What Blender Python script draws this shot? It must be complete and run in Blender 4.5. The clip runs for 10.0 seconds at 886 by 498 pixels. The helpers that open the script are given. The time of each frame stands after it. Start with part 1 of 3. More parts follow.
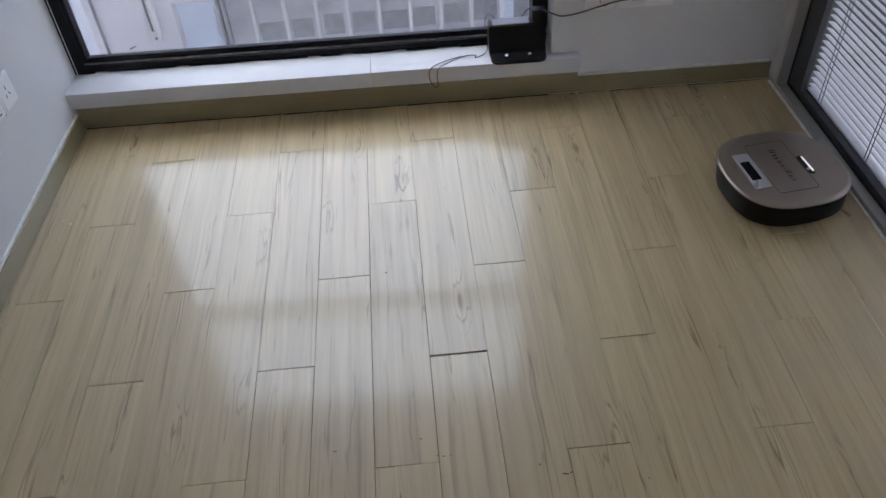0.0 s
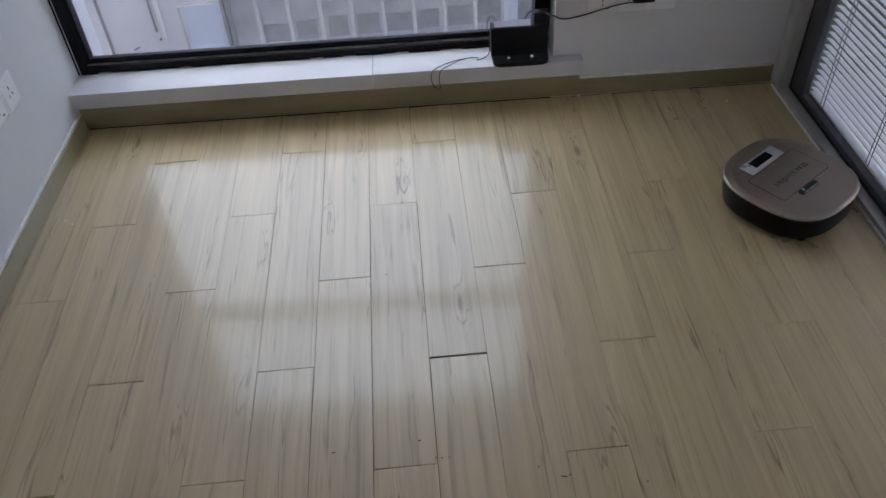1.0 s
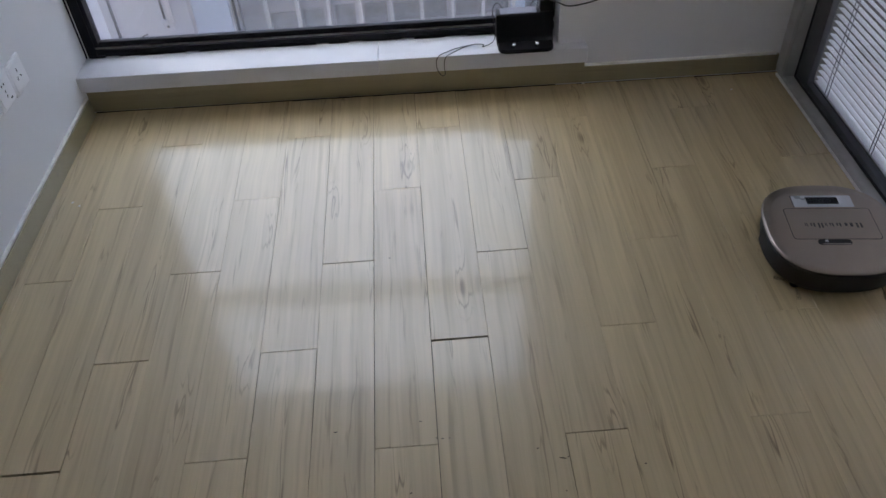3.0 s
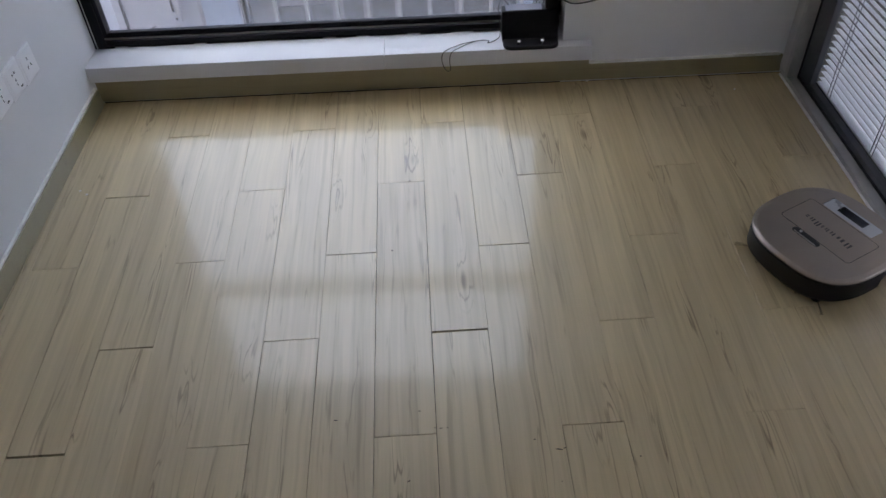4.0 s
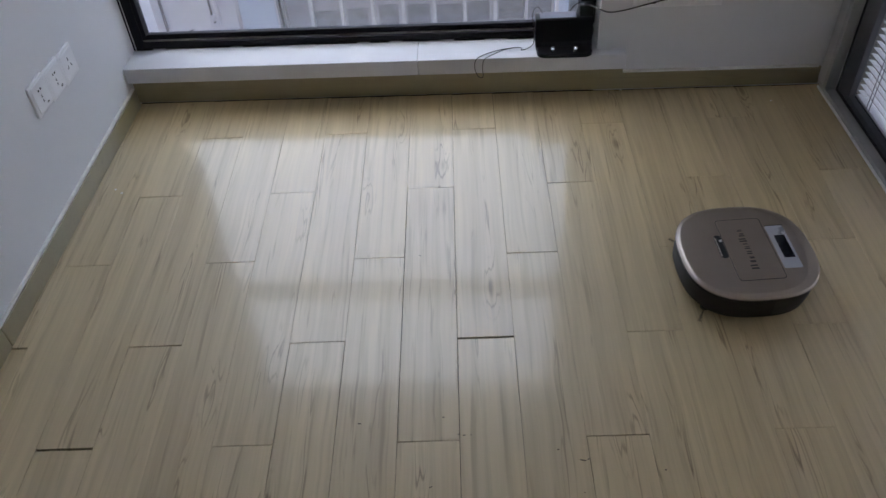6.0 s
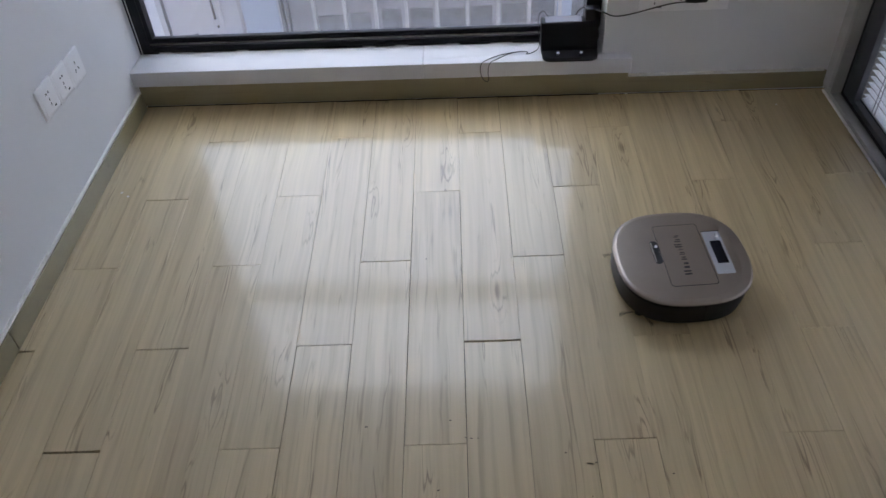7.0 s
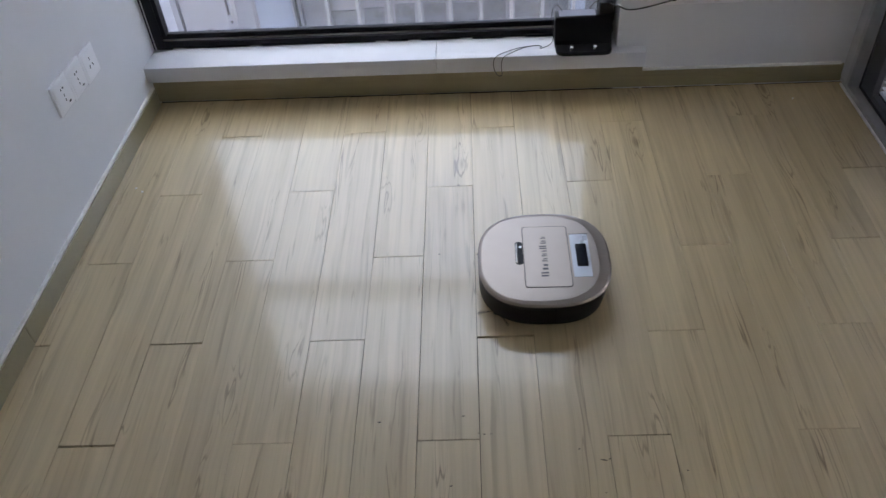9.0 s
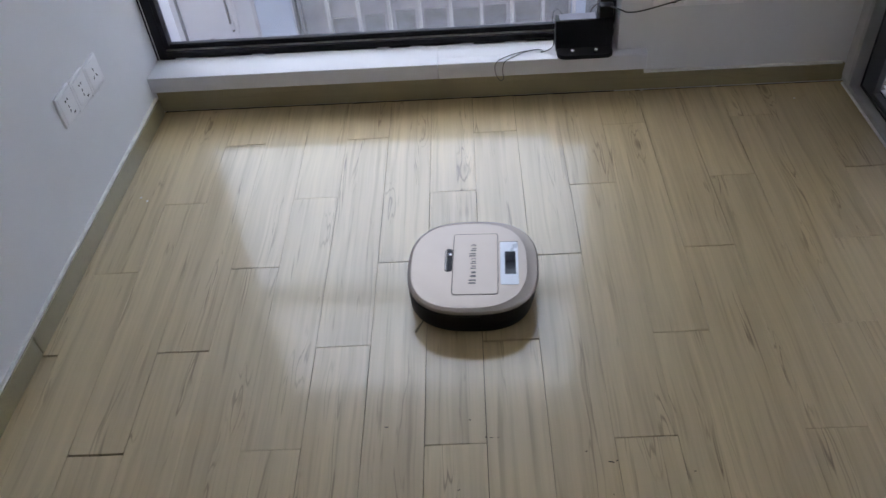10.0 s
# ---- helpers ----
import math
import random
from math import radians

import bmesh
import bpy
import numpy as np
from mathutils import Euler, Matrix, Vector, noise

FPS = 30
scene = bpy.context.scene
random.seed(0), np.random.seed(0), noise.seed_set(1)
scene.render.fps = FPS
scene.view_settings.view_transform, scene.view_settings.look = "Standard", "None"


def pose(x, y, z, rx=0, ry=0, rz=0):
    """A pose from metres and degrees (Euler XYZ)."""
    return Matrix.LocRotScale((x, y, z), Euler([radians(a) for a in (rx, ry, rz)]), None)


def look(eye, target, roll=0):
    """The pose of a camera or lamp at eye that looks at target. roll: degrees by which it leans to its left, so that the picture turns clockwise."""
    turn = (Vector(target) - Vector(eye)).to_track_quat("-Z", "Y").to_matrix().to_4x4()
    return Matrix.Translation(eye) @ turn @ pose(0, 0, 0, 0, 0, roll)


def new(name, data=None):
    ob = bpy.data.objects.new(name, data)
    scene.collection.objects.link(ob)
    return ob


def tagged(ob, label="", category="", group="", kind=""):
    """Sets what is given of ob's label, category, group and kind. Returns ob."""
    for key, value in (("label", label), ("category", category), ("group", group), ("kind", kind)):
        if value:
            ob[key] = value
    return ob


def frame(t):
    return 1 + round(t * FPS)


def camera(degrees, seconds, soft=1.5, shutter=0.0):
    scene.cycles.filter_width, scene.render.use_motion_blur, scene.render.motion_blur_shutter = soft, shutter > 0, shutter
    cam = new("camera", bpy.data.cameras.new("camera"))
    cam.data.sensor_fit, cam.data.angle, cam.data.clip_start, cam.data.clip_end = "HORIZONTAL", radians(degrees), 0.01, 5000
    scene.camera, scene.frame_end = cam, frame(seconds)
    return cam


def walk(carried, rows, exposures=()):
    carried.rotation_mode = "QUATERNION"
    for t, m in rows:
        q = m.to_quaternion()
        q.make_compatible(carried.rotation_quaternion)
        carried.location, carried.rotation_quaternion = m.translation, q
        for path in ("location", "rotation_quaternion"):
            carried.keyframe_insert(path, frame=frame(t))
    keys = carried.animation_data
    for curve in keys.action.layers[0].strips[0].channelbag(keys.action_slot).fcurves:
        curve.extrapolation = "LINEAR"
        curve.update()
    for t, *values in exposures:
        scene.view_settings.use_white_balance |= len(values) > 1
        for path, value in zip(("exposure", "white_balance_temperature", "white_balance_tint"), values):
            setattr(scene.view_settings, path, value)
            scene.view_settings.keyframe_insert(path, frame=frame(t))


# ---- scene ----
cam = camera(58.1, 10.0, soft=1.5, shutter=0.5)
PATH = [
    (0, (0.004, -1.672, 1.419), (0.057, -0.234, 0.03), -3.8),
    (0.5, (0.006, -1.673, 1.419), (0.057, -0.23, 0.035), -4.1),
    (1, (0.011, -1.674, 1.42), (0.056, -0.232, 0.035), -3.7),
    (1.5, (0.009, -1.679, 1.419), (0.054, -0.241, 0.03), -3.7),
    (2, (0.013, -1.683, 1.414), (0.056, -0.25, 0.019), -4.6),
    (2.5, (0.014, -1.685, 1.414), (0.05, -0.254, 0.017), -4.1),
    (4, (0.022, -1.719, 1.426), (0.039, -0.296, 0.021), -3.0),
    (4.5, (0.016, -1.718, 1.425), (0.012, -0.285, 0.03), -3.1),
    (5, (0.026, -1.72, 1.425), (0.003, -0.28, 0.037), -3.1),
    (5.5, (0.03, -1.718, 1.425), (-0.017, -0.283, 0.033), -3.5),
    (7, (0.014, -1.721, 1.425), (-0.046, -0.278, 0.042), -3.7),
    (7.5, (0.015, -1.722, 1.423), (-0.047, -0.274, 0.044), -3.9),
    (8, (0.018, -1.723, 1.423), (-0.065, -0.275, 0.045), -4.5),
    (8.5, (0.015, -1.718, 1.425), (-0.068, -0.278, 0.04), -4.2),
    (9, (0.014, -1.717, 1.422), (-0.079, -0.283, 0.032), -4.6),
    (9.5, (0.01, -1.715, 1.426), (-0.085, -0.283, 0.033), -5.0),
    (10, (0.014, -1.722, 1.426), (-0.089, -0.279, 0.045), -5.7),
]
EXPOSURE, KELVIN, TINT = 4.40, 6780, 5.0
SKY = 0.12
FLOOR_GLOSS = 0.108
FLOOR_SPECULAR = 1.0
FLOOR_COAT = 0.9
WINDOW_TOP, TRANSOM = 2.10, 1.03
FAR_TOP = 3.3
BLIND_TILT = -14
# seconds, place and heading of the robot cleaner
ROBOT = [
    (0.0, 0.961, -0.100, 186.5), (0.5, 0.975, -0.109, 163.0), (1.0, 0.969, -0.125, 126.0), (1.5, 0.960, -0.135, 96.0),
    (2.0, 0.963, -0.203, 96.5), (2.5, 0.970, -0.288, 97.5), (2.7, 0.974, -0.329, 96.0), (3.2, 0.968, -0.372, 73.0), (3.8, 0.954, -0.382, 42.0), (4.2, 0.952, -0.382, 12.0),
    (4.5, 0.924, -0.373, 1.0), (5.0, 0.853, -0.372, 3.0), (5.5, 0.770, -0.375, 2.6), (5.7, 0.736, -0.375, 2.6), (6.8, 0.554, -0.376, 2.6),
    (7.0, 0.519, -0.374, 2.6), (7.5, 0.433, -0.373, 2.4), (8.0, 0.345, -0.374, 1.6), (8.5, 0.254, -0.375, 0.6),
    (9.0, 0.163, -0.377, -0.6), (9.5, 0.073, -0.378, -1.6), (10.0, -0.015, -0.379, -2.4)]
# small dark chips: place, half sizes, turn
DIRT = [(-0.211, -0.768, 0.006, 0.0016, -5), (-0.034, -0.758, 0.004, 0.0014, 0), (-0.002, -0.801, 0.003, 0.0013, -20), (0.0095, -0.803, 0.0035, 0.0014, 0), (0.0235, -0.803, 0.0025, 0.001, 0), (0.245, -0.869, 0.008, 0.0017, -12), (0.257, -0.867, 0.004, 0.0012, 25), (0.199, -0.843, 0.003, 0.0015, 0), (0.404, -0.896, 0.003, 0.0015, 0), (-0.059, -0.919, 0.004, 0.0015, 20), (-0.0905, -0.2695, 0.003, 0.002, 0), (0.24, -0.94, 0.002, 0.001, 0)]
walk(cam, [(t, look(eye, target, roll)) for t, eye, target, roll in PATH], [(t, EXPOSURE + e, KELVIN, TINT) for t, e in ((0.0, 0.0), (0.5, 0.0), (1.0, -0.2), (5.7, -0.2), (7.0, 0.0), (10.0, 0.0))])

# world and sun: an overcast day over a narrow courtyard
world = bpy.data.worlds.new("sky")
scene.world = world
world.use_nodes = True
wn = world.node_tree
sky = wn.nodes.new("ShaderNodeTexSky")
sky.sky_type = "NISHITA"
sky.sun_disc = False
sky.sun_elevation = radians(64)
sky.sun_rotation = radians(215)
sky.air_density, sky.dust_density, sky.ozone_density = 0.5, 10.0, 1.0
wn.links.new(sky.outputs[0], wn.nodes["Background"].inputs[0])
wn.nodes["Background"].inputs[1].default_value = SKY
sun_data = bpy.data.lights.new("sun", "SUN")
sun_data.energy, sun_data.angle, sun_data.color = 0.5, radians(16), (1.0, 0.97, 0.92)
sun = new("sun", sun_data)
sun.matrix_world = look((-2.80, -4.00, 10.0), (0, 0, 0))


# ---- materials ----
def nodes_of(name):
    m = bpy.data.materials.new(name)
    m.use_nodes = True
    return m, m.node_tree, m.node_tree.nodes["Principled BSDF"]


def paint(name, colour, rough=0.5, metal=0.0, vary=0.08, scale=12.0, bump=0.0, bump_scale=200.0, coat=0.0, rough_vary=0.08, spec=0.5):
    """A plain surface with soft stains, a fine grain and an uneven gloss."""
    m, nt, p = nodes_of(name)
    co = nt.nodes.new("ShaderNodeTexCoord")
    n1 = nt.nodes.new("ShaderNodeTexNoise")
    n1.inputs["Scale"].default_value = scale
    n1.inputs["Detail"].default_value = 5
    nt.links.new(co.outputs["Object"], n1.inputs["Vector"])
    ramp = nt.nodes.new("ShaderNodeMapRange")
    ramp.inputs["From Min"].default_value, ramp.inputs["From Max"].default_value = 0.3, 0.7
    ramp.inputs["To Min"].default_value, ramp.inputs["To Max"].default_value = 1 - vary, 1 + vary
    nt.links.new(n1.outputs["Fac"], ramp.inputs["Value"])
    mul = nt.nodes.new("ShaderNodeVectorMath")
    mul.operation = "SCALE"
    mul.inputs[0].default_value = colour
    nt.links.new(ramp.outputs["Result"], mul.inputs["Scale"])
    nt.links.new(mul.outputs[0], p.inputs["Base Color"])
    n2 = nt.nodes.new("ShaderNodeTexNoise")
    n2.inputs["Scale"].default_value = bump_scale
    nt.links.new(co.outputs["Object"], n2.inputs["Vector"])
    rr = nt.nodes.new("ShaderNodeMapRange")
    rr.inputs["To Min"].default_value, rr.inputs["To Max"].default_value = max(0.02, rough - rough_vary), min(1, rough + rough_vary)
    nt.links.new(n1.outputs["Fac"], rr.inputs["Value"])
    nt.links.new(rr.outputs["Result"], p.inputs["Roughness"])
    p.inputs["Metallic"].default_value = metal
    p.inputs["Coat Weight"].default_value = coat
    p.inputs["Specular IOR Level"].default_value = spec
    if bump:
        b = nt.nodes.new("ShaderNodeBump")
        b.inputs["Strength"].default_value = bump
        b.inputs["Distance"].default_value = 0.002
        nt.links.new(n2.outputs["Fac"], b.inputs["Height"])
        nt.links.new(b.outputs[0], p.inputs["Normal"])
    return m


def wood(name, light, dark, gloss, along="Y", seed_scale=41.0, relief=0.05):
    """Laminate: long streaks, cathedral figure and knots, each board from its own place in the pattern."""
    m, nt, p = nodes_of(name)
    L = nt.links.new
    co = nt.nodes.new("ShaderNodeTexCoord")
    info = nt.nodes.new("ShaderNodeObjectInfo")
    off = nt.nodes.new("ShaderNodeVectorMath")
    off.operation = "SCALE"
    off.inputs[0].default_value = (seed_scale, seed_scale * 1.7, seed_scale * 0.6)
    L(info.outputs["Random"], off.inputs["Scale"])
    add = nt.nodes.new("ShaderNodeVectorMath")
    L(co.outputs["Object"], add.inputs[0])
    L(off.outputs[0], add.inputs[1])

    # the grain wanders sideways along the board
    drift = nt.nodes.new("ShaderNodeTexNoise")
    drift.inputs["Scale"].default_value, drift.inputs["Detail"].default_value = 4.5, 2.0
    L(add.outputs[0], drift.inputs["Vector"])
    aside = nt.nodes.new("ShaderNodeVectorMath")
    aside.operation = "MULTIPLY_ADD"
    aside.inputs[1].default_value = (0.013, 0, 0) if along == "Y" else (0, 0, 0.02)
    L(drift.outputs["Color"], aside.inputs[0])
    L(add.outputs[0], aside.inputs[2])

    def stretched(sx, sy):
        mp = nt.nodes.new("ShaderNodeMapping")
        mp.inputs["Scale"].default_value = (sx, sy, 1) if along == "Y" else (sy, sx, sx)
        L(aside.outputs[0], mp.inputs["Vector"])
        return mp.outputs[0]

    # broad light and dark bands
    band = nt.nodes.new("ShaderNodeTexNoise")
    band.inputs["Scale"].default_value, band.inputs["Detail"].default_value, band.inputs["Distortion"].default_value = 1.0, 3, 0.5
    L(stretched(34, 1.3), band.inputs["Vector"])
    # knots, about one on a board, with the figure bending round them
    knot = nt.nodes.new("ShaderNodeTexVoronoi")
    knot.inputs["Scale"].default_value = 1.0
    L(stretched(8.5, 2.0), knot.inputs["Vector"])

    def near(outer, inner):
        r = nt.nodes.new("ShaderNodeMapRange")
        r.interpolation_type = "SMOOTHSTEP"
        r.inputs["From Min"].default_value, r.inputs["From Max"].default_value = inner, outer
        r.inputs["To Min"].default_value, r.inputs["To Max"].default_value = 1.0, 0.0
        L(knot.outputs["Distance"], r.inputs["Value"])
        return r.outputs["Result"]

    def maths(kind, a, b):
        m = nt.nodes.new("ShaderNodeMath")
        m.operation = kind
        for i, v in enumerate((a, b)):
            if isinstance(v, (int, float)):
                m.inputs[i].default_value = v
            else:
                L(v, m.inputs[i])
        return m.outputs[0]

    # fine pores, in long broken streaks
    pore = nt.nodes.new("ShaderNodeTexNoise")
    pore.inputs["Scale"].default_value, pore.inputs["Detail"].default_value = 1.0, 5
    L(stretched(120, 2.0), pore.inputs["Vector"])
    # cathedral figure: contour lines of a slow field, crowded round the knots
    field = nt.nodes.new("ShaderNodeTexNoise")
    field.inputs["Scale"].default_value, field.inputs["Detail"].default_value = 1.0, 2.0
    field.inputs["Distortion"].default_value = 0.7
    L(stretched(26, 1.7), field.inputs["Vector"])
    level = maths("ADD", maths("MULTIPLY", field.outputs["Fac"], 8.0), maths("ADD", maths("MULTIPLY", near(0.30, 0.0), 2.2), maths("MULTIPLY", pore.outputs["Fac"], 1.1)))
    saw = maths("PINGPONG", level, 0.5)
    line = nt.nodes.new("ShaderNodeMapRange")
    line.inputs["From Min"].default_value, line.inputs["From Max"].default_value = 0.01, 0.17
    line.inputs["To Min"].default_value, line.inputs["To Max"].default_value = 1.0, 0.0
    L(saw, line.inputs["Value"])
    where = nt.nodes.new("ShaderNodeTexNoise")
    where.inputs["Scale"].default_value = 1.0
    where.inputs["Detail"].default_value = 3.0
    L(stretched(30, 1.9), where.inputs["Vector"])
    wmask = nt.nodes.new("ShaderNodeMapRange")
    wmask.inputs["From Min"].default_value, wmask.inputs["From Max"].default_value = 0.54, 0.68
    L(where.outputs["Fac"], wmask.inputs["Value"])
    fig = maths("MULTIPLY", line.outputs["Result"], maths("MAXIMUM", wmask.outputs["Result"], maths("MULTIPLY", near(0.26, 0.10), 0.72)))
    # sparse darker streaks
    streak = nt.nodes.new("ShaderNodeTexNoise")
    streak.inputs["Scale"].default_value, streak.inputs["Detail"].default_value, streak.inputs["Distortion"].default_value = 1.0, 2, 0.4
    L(stretched(70, 2.3), streak.inputs["Vector"])

    def weigh(socket, low, high, to):
        r = nt.nodes.new("ShaderNodeMapRange")
        r.inputs["From Min"].default_value, r.inputs["From Max"].default_value = low, high
        r.inputs["To Max"].default_value = to
        L(socket, r.inputs["Value"])
        return r.outputs["Result"]

    total = weigh(band.outputs["Fac"], 0.36, 0.72, 0.30)
    for extra in (weigh(fig, 0, 1, 0.78), weigh(pore.outputs["Fac"], 0.42, 0.75, 0.16), weigh(streak.outputs["Fac"], 0.58, 0.74, 0.32), weigh(near(0.085, 0.02), 0, 1, 0.6), weigh(info.outputs["Random"], 0, 1, 0.12)):
        s = nt.nodes.new("ShaderNodeMath")
        s.operation = "ADD"
        L(total, s.inputs[0])
        L(extra, s.inputs[1])
        total = s.outputs[0]
    mix = nt.nodes.new("ShaderNodeMix")
    mix.data_type = "RGBA"
    mix.inputs["A"].default_value, mix.inputs["B"].default_value = (*light, 1), (*dark, 1)
    L(total, mix.inputs["Factor"])
    L(mix.outputs["Result"], p.inputs["Base Color"])
    smear = nt.nodes.new("ShaderNodeTexNoise")
    smear.inputs["Scale"].default_value, smear.inputs["Detail"].default_value = 5.0, 4
    L(co.outputs["Object"], smear.inputs["Vector"])
    rr = nt.nodes.new("ShaderNodeMapRange")
    rr.inputs["To Min"].default_value, rr.inputs["To Max"].default_value = gloss - 0.02, gloss + 0.025
    L(smear.outputs["Fac"], rr.inputs["Value"])
    L(rr.outputs["Result"], p.inputs["Coat Roughness"])
    p.inputs["Coat Weight"].default_value = FLOOR_COAT
    p.inputs["Roughness"].default_value = 0.42
    p.inputs["Coat Tint"].default_value = (1.0, 0.96, 0.90, 1)
    b = nt.nodes.new("ShaderNodeBump")
    b.inputs["Strength"].default_value, b.inputs["Distance"].default_value = relief, 0.0006
    L(pore.outputs["Fac"], b.inputs["Height"])
    L(b.outputs[0], p.inputs["Normal"])
    p.inputs["IOR"].default_value = 1.74
    p.inputs["Specular Tint"].default_value = (1.0, 0.945, 0.865, 1)
    p.inputs["Specular IOR Level"].default_value = FLOOR_SPECULAR
    return m


def clear_glass(name, tint=(0.92, 0.95, 0.96), dust=0.0):
    m, nt, p = nodes_of(name)
    out = nt.nodes["Material Output"]
    tr = nt.nodes.new("ShaderNodeBsdfTransparent")
    tr.inputs[0].default_value = (*tint, 1)
    gl = nt.nodes.new("ShaderNodeBsdfGlossy")
    gl.inputs["Roughness"].default_value = 0.02
    lw = nt.nodes.new("ShaderNodeLayerWeight")
    lw.inputs["Blend"].default_value = 0.5
    pw = nt.nodes.new("ShaderNodeMath")
    pw.operation = "POWER"
    pw.inputs[1].default_value = 5.0
    nt.links.new(lw.outputs["Facing"], pw.inputs[0])
    fr = nt.nodes.new("ShaderNodeMapRange")
    fr.inputs["To Min"].default_value, fr.inputs["To Max"].default_value = 0.04, 0.9
    nt.links.new(pw.outputs[0], fr.inputs["Value"])
    mx = nt.nodes.new("ShaderNodeMixShader")
    nt.links.new(fr.outputs[0], mx.inputs[0])
    nt.links.new(tr.outputs[0], mx.inputs[1])
    nt.links.new(gl.outputs[0], mx.inputs[2])
    surface = mx.outputs[0]
    if dust:
        film = nt.nodes.new("ShaderNodeBsdfTranslucent")
        film.inputs[0].default_value = (0.75, 0.76, 0.80, 1)
        co = nt.nodes.new("ShaderNodeTexCoord")
        n = nt.nodes.new("ShaderNodeTexNoise")
        n.inputs["Scale"].default_value, n.inputs["Detail"].default_value = 6.0, 6
        nt.links.new(co.outputs["Object"], n.inputs["Vector"])
        r = nt.nodes.new("ShaderNodeMapRange")
        r.inputs["From Min"].default_value, r.inputs["From Max"].default_value = 0.3, 0.7
        r.inputs["To Min"].default_value, r.inputs["To Max"].default_value = dust * 0.6, dust * 1.4
        nt.links.new(n.outputs["Fac"], r.inputs["Value"])
        m2 = nt.nodes.new("ShaderNodeMixShader")
        nt.links.new(r.outputs["Result"], m2.inputs[0])
        nt.links.new(surface, m2.inputs[1])
        nt.links.new(film.outputs[0], m2.inputs[2])
        surface = m2.outputs[0]
    nt.links.new(surface, out.inputs["Surface"])
    nt.nodes.remove(p)
    return m


def slat_paint(name):
    """Thin white aluminium-look plastic slats that let a little light through."""
    m, nt, p = nodes_of(name)
    out = nt.nodes["Material Output"]
    p.inputs["Base Color"].default_value = (0.86, 0.875, 0.91, 1)
    p.inputs["Roughness"].default_value = 0.4
    tl = nt.nodes.new("ShaderNodeBsdfTranslucent")
    tl.inputs[0].default_value = (0.80, 0.82, 0.86, 1)
    mx = nt.nodes.new("ShaderNodeMixShader")
    mx.inputs[0].default_value = 0.08
    nt.links.new(p.outputs[0], mx.inputs[1])
    nt.links.new(tl.outputs[0], mx.inputs[2])
    nt.links.new(mx.outputs[0], out.inputs["Surface"])
    return m


M_PLANK = wood("laminate_oak", (0.632, 0.517, 0.298), (0.195, 0.126, 0.054), FLOOR_GLOSS)
M_SKIRT = wood("laminate_skirting", (0.235, 0.212, 0.108), (0.17, 0.152, 0.075), 0.35, along="X")
M_SUB = paint("dark_joint", (0.008, 0.007, 0.006), 0.95, spec=0.1)
M_WALL = paint("white_wall_paint", (0.72, 0.72, 0.725), 0.75, vary=0.03, scale=3.0, bump=0.12, bump_scale=260)
M_CEIL = paint("ceiling_paint", (0.82, 0.82, 0.81), 0.85, vary=0.03, scale=2.0)
M_BEAD = paint("white_sealant", (0.80, 0.79, 0.75), 0.5, vary=0.10, scale=30)
M_SILL = paint("white_stone", (0.64, 0.64, 0.665), 0.35, vary=0.04, scale=9)
M_BLACK = paint("black_frame_paint", (0.007, 0.007, 0.011), 0.45, spec=0.2, vary=0.25, scale=40, bump=0.05)
M_RUBBER = paint("grey_rubber", (0.10, 0.10, 0.11), 0.7, vary=0.2, scale=60)
M_TRACKLINE = paint("bare_aluminium", (0.50, 0.48, 0.46), 0.35, metal=0.8, vary=0.2, scale=60)
M_GLASS = clear_glass("window_glass", dust=0.05)
M_DOORGLASS = clear_glass("door_glass", (0.98, 0.985, 0.99))
M_GREY = paint("grey_aluminium", (0.42, 0.41, 0.40), 0.42, metal=0.25, vary=0.08, scale=20)
M_LGREY = paint("pale_aluminium", (0.50, 0.49, 0.48), 0.45, metal=0.2, vary=0.08, scale=20)
M_DGREY = paint("dark_aluminium", (0.10, 0.10, 0.11), 0.45, metal=0.2, vary=0.1, scale=20)
M_SLAT = slat_paint("blind_slat")
M_CORD = paint("grey_cord", (0.22, 0.22, 0.25), 0.8)
M_PLATE = paint("white_plastic", (0.86, 0.855, 0.86), 0.35, vary=0.03)
M_HOLE = paint("socket_hole", (0.015, 0.015, 0.015), 0.6)
M_CABLE = paint("black_cable", (0.012, 0.012, 0.013), 0.45)
M_DOCK = paint("black_plastic", (0.006, 0.006, 0.009), 0.35, spec=0.25, vary=0.2, scale=60)
M_DOCKTOP = paint("grey_gloss_plastic", (0.22, 0.22, 0.26), 0.16, vary=0.1)
M_CHROME = paint("bright_metal", (0.85, 0.85, 0.85), 0.15, metal=1.0, vary=0.03)
M_SHELL = paint("champagne_metallic", (0.392, 0.331, 0.280), 0.39, metal=0.95, vary=0.02, scale=25, rough_vary=0.0)
M_LEVER_RIDGE = paint("polished_lever_ridge", (0.66, 0.63, 0.60), 0.22, metal=1.0, vary=0.03)
M_RIM = paint("satin_champagne_rim", (0.25, 0.21, 0.18), 0.30, metal=0.8, vary=0.03)
M_HATCH = paint("champagne_hatch", (0.388, 0.327, 0.277), 0.385, metal=0.95, vary=0.02, scale=25, rough_vary=0.0)
M_PANEL = paint("pale_blue_panel", (0.56, 0.57, 0.60), 0.3, metal=0.35, vary=0.04)
M_SCREEN = paint("display_glass", (0.012, 0.012, 0.02), 0.08, vary=0.1)
M_BODY = paint("robot_black_plastic", (0.007, 0.006, 0.006), 0.45, spec=0.25, vary=0.2, scale=40)
M_LETTER = paint("grey_print", (0.055, 0.048, 0.048), 0.4)
M_SEAM = paint("dark_seam", (0.035, 0.030, 0.028), 0.6)
